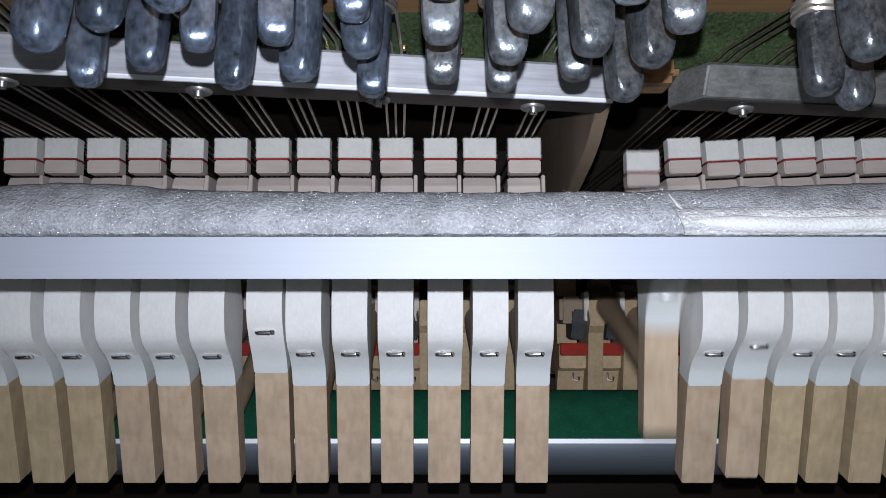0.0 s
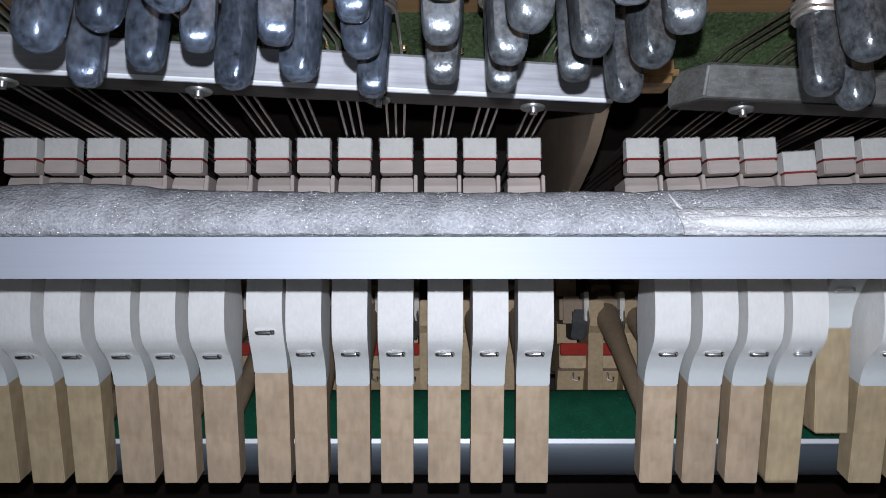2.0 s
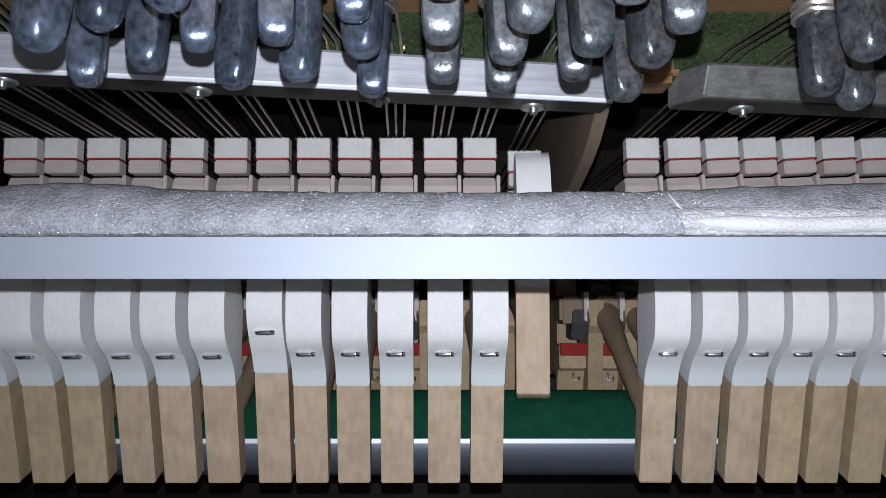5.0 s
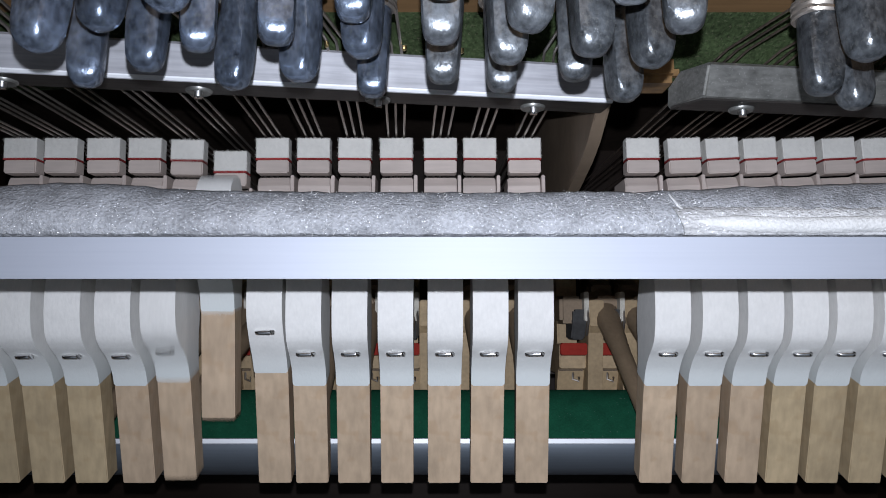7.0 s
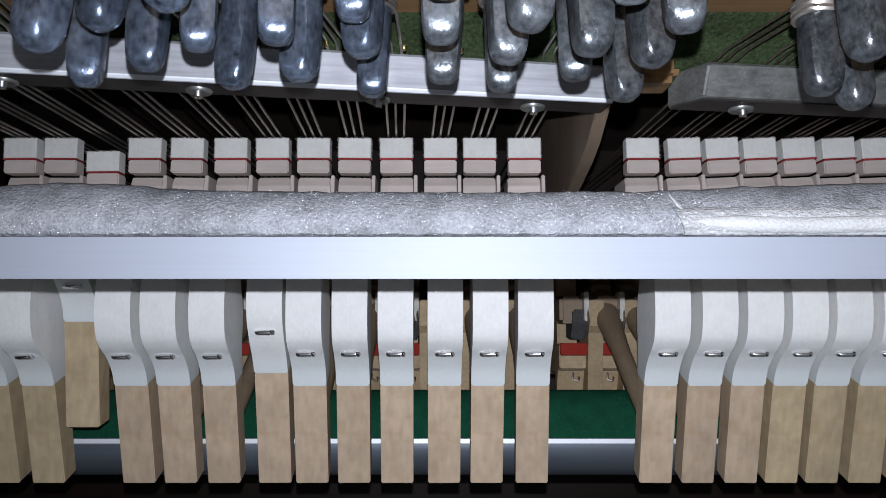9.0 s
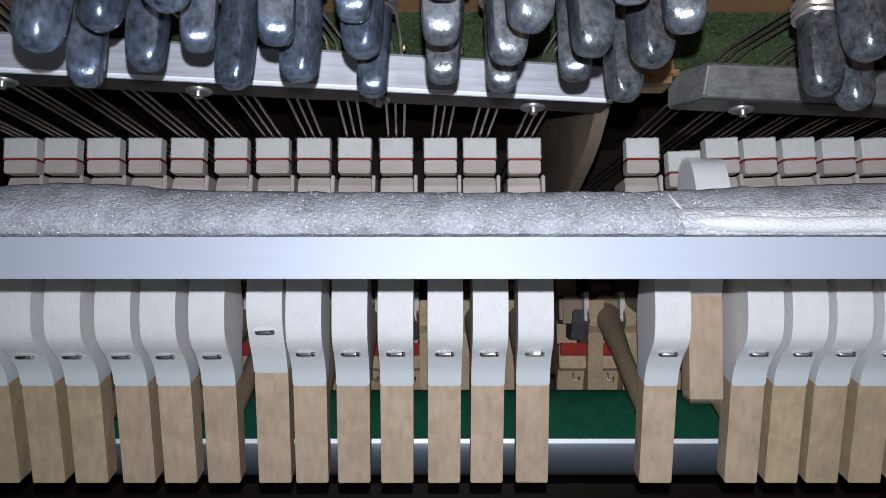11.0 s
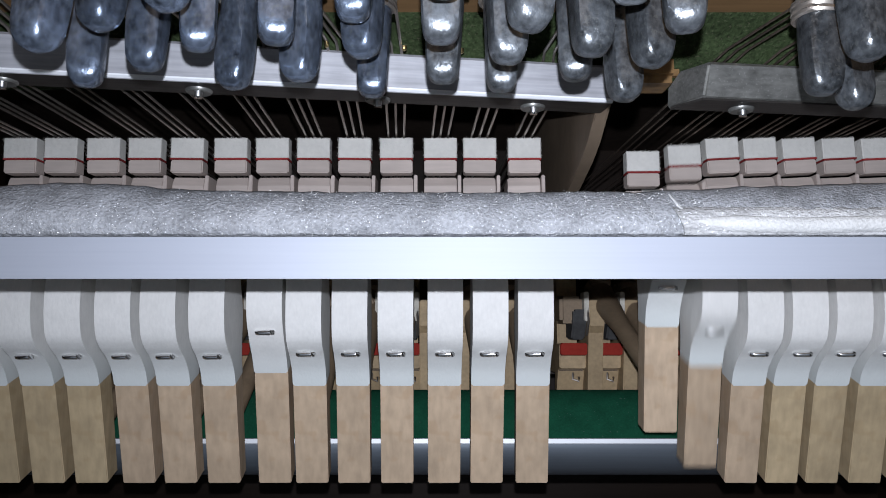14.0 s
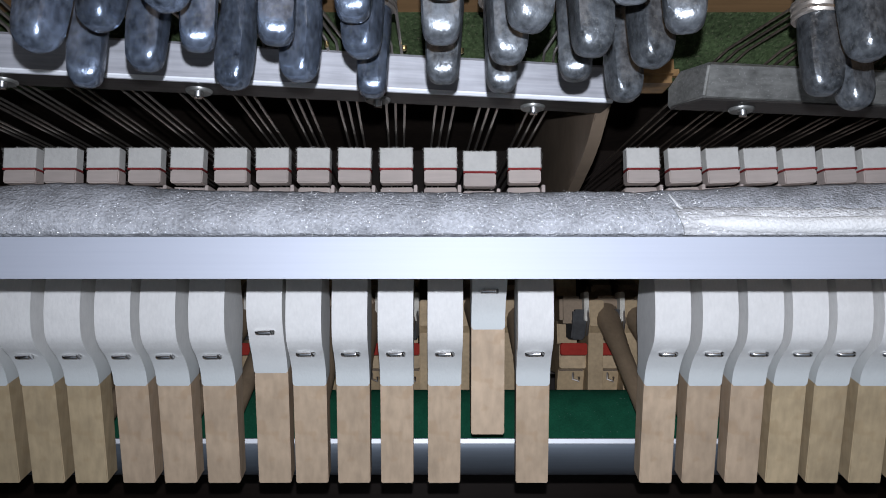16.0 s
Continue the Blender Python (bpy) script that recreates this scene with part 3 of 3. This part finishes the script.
# ---- dampers ----
def damper():
    """Origin on the felt's face that touches the strings."""
    ob = new("damper")
    half = 0.0056
    teeth = [(-half, 0.0), (-0.0030, 0.0), (-0.0024, -0.0007), (-0.0018, 0.0), (-0.0006, 0.0), (0, -0.0007), (0.0006, 0.0), (0.0018, 0.0), (0.0024, -0.0007), (0.0030, 0.0), (half, 0.0)]
    out = teeth + [(half, -0.0070), (-half, -0.0070)]
    bm = bmesh.new()
    a = [bm.verts.new((x, y, 0.0)) for x, y in out]
    b = [bm.verts.new((x, y, -0.0055)) for x, y in out]
    caps = [bm.faces.new(a), bm.faces.new(b[::-1])]
    for i in range(len(a)):
        bm.faces.new((a[i], a[(i + 1) % len(a)], b[(i + 1) % len(a)], b[i]))
    bmesh.ops.bevel(bm, geom=[e for f in caps for e in f.edges], offset=0.0003, segments=1, affect="EDGES")
    r = random.Random(3)
    spots = []
    for _ in range(150):
        spots.append(((r.uniform(-half, half), -0.0003, r.uniform(-0.0015, 0.0)), (0, 1, 0.2)))
    for _ in range(60):
        e = r.choice((-1, 1))
        spots.append(((e * (half - 0.0001), r.uniform(-0.0068, 0), r.uniform(-0.0010, 0.0)), (e, 0, 0.2)))
    fibres(bm, spots, 0.0007, 0.00010, 5)
    part("felt", bm, DAMPFELT, ob, "soft white grooved felt", False)
    part("underfelt", box(-half, half, -0.0076, -0.0070, -0.0055, 0.0001), DARKRED, ob, "thin red felt layer", False)
    part("head", box(-half + 0.0001, half - 0.0001, -0.0121, -0.0076, -0.0065, -0.0003, 0.0004), DAMPWOOD, ob, "pale wooden damper head", False)
    part("block", slab([(-0.0130, -0.0045), (-0.0130, -0.020), (-0.024, -0.022), (-0.024, -0.007), (-0.0200, -0.0035), (-0.0160, -0.0030)], half, 0.0004), DAMPWOOD, ob, "wooden barrel block", False)
    part("tongue", box(0.0059, 0.0071, -0.0215, -0.0125, -0.014, -0.0022, 0.0002), DAMPWOOD, ob, "thin wooden tongue", False)
    part("wire", tube([(0.003, -0.020, -0.018), (0.003, -0.024, -0.06), (0, -0.028, -0.105)], 0.0008, 6), WIRE, ob, "steel damper wire")
    part("lever", slab([(-0.034, -0.100), (-0.022, -0.100), (-0.022, -0.1215), (-0.034, -0.1215)], 0.004, 0.0005), SHANK, ob, "wooden damper lever", False)
    return tagged(ob, "white felt damper on a wooden head beside its strings", "damper", "string dampers")


first = damper()
DAMPERS = [first]
first.matrix_world = pose(DAMPER_X[0], STRING_Y - 0.0010, DAMP_Z, 0, 0, DAMPER_TWIST[0])
for x, twist in zip(DAMPER_X[1:], DAMPER_TWIST[1:]):
    DAMPERS.append(copy_thing(first, pose(x, STRING_Y - 0.0010, DAMP_Z, 0, 0, twist)))


# ---- wippens with their checks, deep under the hammers ----
def wippen():
    ob = new("wippen")
    part("check", slab([(-0.006, -0.004), (-0.0165, -0.004), (-0.0170, -0.009), (-0.0185, -0.0095), (-0.0270, -0.0130), (-0.0270, -0.018), (-0.006, -0.018)], 0.0058, 0.0005), WIPWOOD, ob, "wooden check", False)
    part("check_felt", slab([(-0.0055, 0.0), (-0.0105, -0.0002), (-0.0110, -0.0038), (-0.0055, -0.0038)], 0.0058, 0.0005), RED, ob, "bright red felt", False)
    part("jack", slab([(0.013, 0.005), (0.002, 0.006), (-0.0010, 0.0025), (-0.0265, -0.001), (-0.0265, -0.020), (0.013, -0.020)], 0.0032, 0.0005), WIPWOOD, ob,
         "upright wooden jack", False).location.x = 0.0090
    part("bridle_tape", box(0.0036, 0.0056, 0.0040, 0.0165, -0.004, 0.0068, 0.0004), TAPE, ob, "off-white cotton bridle tape", False)
    part("spring", tube([(0.0048, 0.010, 0.006), (0.0052, 0.004, 0.007), (0.0050, -0.002, 0.003)], 0.0006, 6), WIRE, ob, "pale wire spring")
    part("groove", box(-0.0056, 0.0056, -0.0178, -0.0172, -0.0096, -0.0090), BLACKIRON, ob, "dark joint", False)
    part("body", box(-0.0045, 0.0045, -0.020, 0.030, -0.062, -0.0182, 0.0008), WIPWOOD, ob, "wooden wippen body", False)
    part("hook", tube([(0.001, -0.0185, -0.010), (0.001, -0.0215, -0.010), (0.0035, -0.0225, -0.010), (0.0035, -0.0205, -0.0095)], 0.0006, 6), WIRE, ob, "bent bridle wire")
    part("rocker", box(-0.0062, 0.0040, 0.0030, 0.0150, -0.018, 0.002, 0.0015), SHANK, ob, "grey-tan felted block", False)
    part("wedge", slab([(-0.0040, -0.002), (0.0030, 0.0030), (0.0090, 0.0060), (0.0090, -0.016), (-0.0040, -0.016)], 0.0030, 0.0008), GREYBLOCK, ob, "dark grey felt wedge", False).location.x = 0.0020
    return tagged(ob, "wooden wippen with a red felt check", "wippen", "wippens")


first = wippen()
first.matrix_world = pose(HAMMER_X[0] - 0.0149, -0.0015, TOP - 0.335)
for i, x in enumerate(HAMMER_X[1:], 1):
    copy_thing(first, pose(x - (0.0149 if i < 14 else 0.0117), -0.0015, TOP - 0.335))
single("wippen_rail", box(-0.32, 0.32, -0.024, 0.036, 0.875, 0.9028, 0.002), CASE, "dark wooden rail under the wippens", "rail")


# ---- what moves: each hammer's swing, and its damper with it ----
def swing(i, rows):
    """Rows of seconds and degrees from rest; the damper lifts with the first third of the swing, all of them at the end with the pedal."""
    x = HAMMER_X[i]
    walk(HAMMERS[i], [(t, pose(x, *PIVOT, -d, HAMMER_ROLL[i], 0)) for t, d in rows])
    dx = DAMPER_X[i]
    lifts = [(t, 0.0046 * min(1.0, d / 5.5)) for t, d in rows]
    last = lifts[-1][1]
    lifts = [r for r in lifts if r[0] < 15.75] + [(15.75, last), (15.9, max(last, 0.0032)), (16.0, max(last, 0.0034))]
    walk(DAMPERS[i], [(t, pose(dx, STRING_Y - 0.0010 - a, DAMP_Z, 0, 0, DAMPER_TWIST[i])) for t, a in lifts])


def motions():
    swing(0, [(0, 0), (16, 0)])
    swing(1, [(0, 0), (6.2, 0), (6.3, 3.8), (6.4, 0), (16, 0)])
    swing(2, [(0, 0), (8.7, 0), (8.8, 9.5), (8.9, 9.9), (9, 9.3), (9.1, 9.5), (9.2, 7.8), (9.4, 1.4), (9.5, 0), (12.1, 0), (12.2, 10.8), (12.3, 8.2), (12.4, 0), (16, 0)])
    swing(3, [(0, 0), (8.6, 0), (8.7, 2.9), (8.8, 1.6), (8.9, 0), (16, 0)])
    swing(4, [(0, 0), (0.5, 0), (0.6, 0.9), (0.7, 13.6), (0.8, 10.3), (0.9, 2.4), (1, 1.2), (1.1, 0), (6.7, 0), (6.8, 5.2), (6.9, 10.3), (7, 0.6), (7.1, 0), (8.4, 0), (8.5, 14.4), (8.6, 10.8), (8.7, 10.2), (8.8, 0), (12.9, 0), (13, 14.4), (13.1, 9.9), (13.2, 3.8), (13.3, 0), (16, 0)])
    swing(5, [(0, 0), (0.4, 1.5), (0.5, 14.5), (0.6, 9.5), (0.7, 5.2), (0.8, 3.3), (0.9, 11.2), (1, 7.3), (1.1, 0), (6.9, 0), (7, 10.8), (7.1, 8.7), (7.2, 2.9), (7.3, 0), (9.5, 0), (9.6, 13.6), (9.7, 8.7), (9.8, 8.3), (9.9, 0), (13, 0), (13.1, 7.3), (13.2, 8.9), (13.3, 8.9), (13.4, 0), (16, 0)])
    swing(6, [(0, 0), (6, 0), (6.1, 8.7), (6.2, 14.4), (6.3, 17.2), (6.4, 10.8), (6.5, 4.7), (6.6, 0), (7.1, 0), (7.2, 12.4), (7.3, 16.4), (7.4, 16.4), (7.5, 16.4), (7.6, 14.4), (7.7, 5.2), (7.8, 0), (8.2, 0), (8.3, 6.1), (8.4, 16.8), (8.5, 6.9), (8.6, 2.9), (8.7, 0), (9.8, 0), (9.9, 14.4), (10, 8.7), (10.1, 8.3), (10.2, 0), (12.3, 0), (12.4, 12.8), (12.5, 13.9), (12.6, 8.2), (12.7, 0.9), (12.8, 0), (13.3, 0), (13.4, 12.4), (13.5, 15.6), (13.6, 15.8), (13.7, 15.8), (13.8, 1.9), (13.9, 0), (16, 0)])
    swing(7, [(0, 0), (10.1, 0), (10.2, 14.4), (10.3, 8.7), (10.4, 8.3), (10.5, 0), (16, 0)])
    swing(8, [(0, 0), (5.7, 0), (5.8, 14.4), (5.9, 8.7), (6, 0), (16, 0)])
    swing(9, [(0, 0), (5.4, 0), (5.5, 14.4), (5.6, 8.7), (5.7, 0), (10.4, 0), (10.5, 14.4), (10.6, 8.7), (10.7, 0), (16, 0)])
    swing(10, [(0, 0), (5.1, 0), (5.2, 14.4), (5.3, 8.7), (5.4, 0), (7.5, 0), (7.6, 15.8), (7.7, 8.7), (7.8, 0), (16, 0)])
    swing(11, [(0, 0), (1.2, 0), (1.3, 11.2), (1.4, 16.5), (1.5, 7.8), (1.6, 3.8), (1.7, 2.4), (1.8, 0), (6.1, 0), (6.2, 11.2), (6.3, 13.6), (6.4, 12.3), (6.5, 11.3), (6.6, 0), (11.7, 0), (11.8, 10.8), (11.9, 8.4), (12, 8.7), (12.1, 8.5), (12.2, 8), (12.3, 2.8), (12.4, 1.9), (12.5, 9.9), (12.6, 10), (12.7, 9), (12.8, 1.9), (12.9, 0), (14.2, 0), (14.3, 1.9), (14.4, 8.7), (14.5, 8.2), (16, 8.2)])
    swing(12, [(0, 0), (0.04, 0), (0.1, 16.8), (0.2, 15.1), (0.3, 15.2), (0.4, 15.5), (0.8, 15.5), (0.9, 13.3), (1, 4.7), (1.1, 14.4), (1.2, 16.5), (1.3, 2.2), (1.4, 6.1), (1.5, 14), (1.6, 18.3), (1.7, 15.8), (1.8, 15.8), (1.9, 1.9), (2, 0), (4.9, 0), (5, 14.4), (5.1, 8.7), (5.2, 0), (6.3, 0), (6.4, 8.3), (6.5, 14.9), (6.6, 12.4), (6.7, 6.6), (6.8, 2.6), (6.9, 0), (10.7, 0), (10.8, 14.4), (10.9, 8.7), (11, 0), (12.5, 0), (12.6, 14.4), (12.7, 17.7), (12.8, 2.4), (12.9, 0), (16, 0)])
    swing(13, [(0, 8.2), (0.1, 0.9), (0.2, 0), (4.7, 0), (4.8, 14.4), (4.9, 8.7), (5, 0), (6.5, 0), (6.6, 9.3), (6.7, 9.3), (6.8, 8), (6.9, 0.4), (7, 0), (7.6, 0), (7.7, 4.2), (7.8, 8.5), (7.9, 8.3), (8, 2.2), (8.1, 0), (12.6, 0), (12.7, 5.2), (12.8, 8.8), (12.9, 8.9), (13, 8.2), (13.1, 0), (13.8, 0), (13.9, 12), (14, 8.5), (14.1, 8.4), (14.2, 8.4), (14.3, 8), (14.4, 2.9), (14.5, 0), (16, 0)])
    swing(14, [(0, 0), (7.9, 0), (8, 11.3), (8.1, 9.3), (8.2, 9), (8.3, 8.9), (8.4, 0.9), (8.5, 0), (10.9, 0), (11, 13.6), (11.1, 7.8), (11.2, 0), (11.5, 0), (11.6, 12), (11.7, 9.3), (11.8, 8.2), (11.9, 0), (13.7, 0), (13.8, 8.2), (13.9, 6.5), (14, 2.9), (14.1, 0), (16, 0)])
    swing(15, [(0, 1), (0.1, 0), (4.5, 0), (4.6, 14.4), (4.7, 8.7), (4.8, 0), (16, 0)])
    swing(16, [(0, 0), (2, 0), (2.1, 12), (2.2, 4.4), (2.3, 0), (2.4, 0.5), (2.5, 12.5), (2.6, 0.4), (2.7, 0), (2.8, 2), (2.9, 9.6), (3, 4.6), (3.1, 14.4), (3.2, 0.6), (3.3, 14.8), (3.4, 8.3), (3.5, 0.2), (3.6, 0), (11.1, 0), (11.2, 11.2), (11.3, 8.7), (11.4, 8.7), (11.5, 8.7), (11.6, 7.4), (11.7, 0), (16, 0)])
    swing(17, [(0, 0), (1.7, 0), (1.8, 6.1), (1.9, 6.9), (2, 8.5), (2.1, 3), (2.2, 3.3), (2.3, 10.3), (2.4, 9), (2.5, 1.6), (2.6, 8.7), (2.7, 8.3), (2.8, 6.1), (2.9, 2.4), (3, 14.8), (3.1, 1), (3.2, 8.2), (3.3, 4.2), (3.4, 1.8), (3.5, 5), (3.6, 0.3), (3.7, 0), (3.8, 6.1), (3.9, 4.8), (4, 1.4), (4.1, 0.9), (4.2, 13.6), (4.3, 8.7), (4.4, 0), (16, 0)])
    swing(18, [(0, 0), (3.5, 0), (3.6, 8.4), (3.7, 8.3), (3.8, 0.9), (3.9, 4), (4, 8.2), (4.1, 8.2), (4.2, 1.9), (4.3, 0), (16, 0)])
    swing(19, [(0, 0), (16, 0)])


motions()
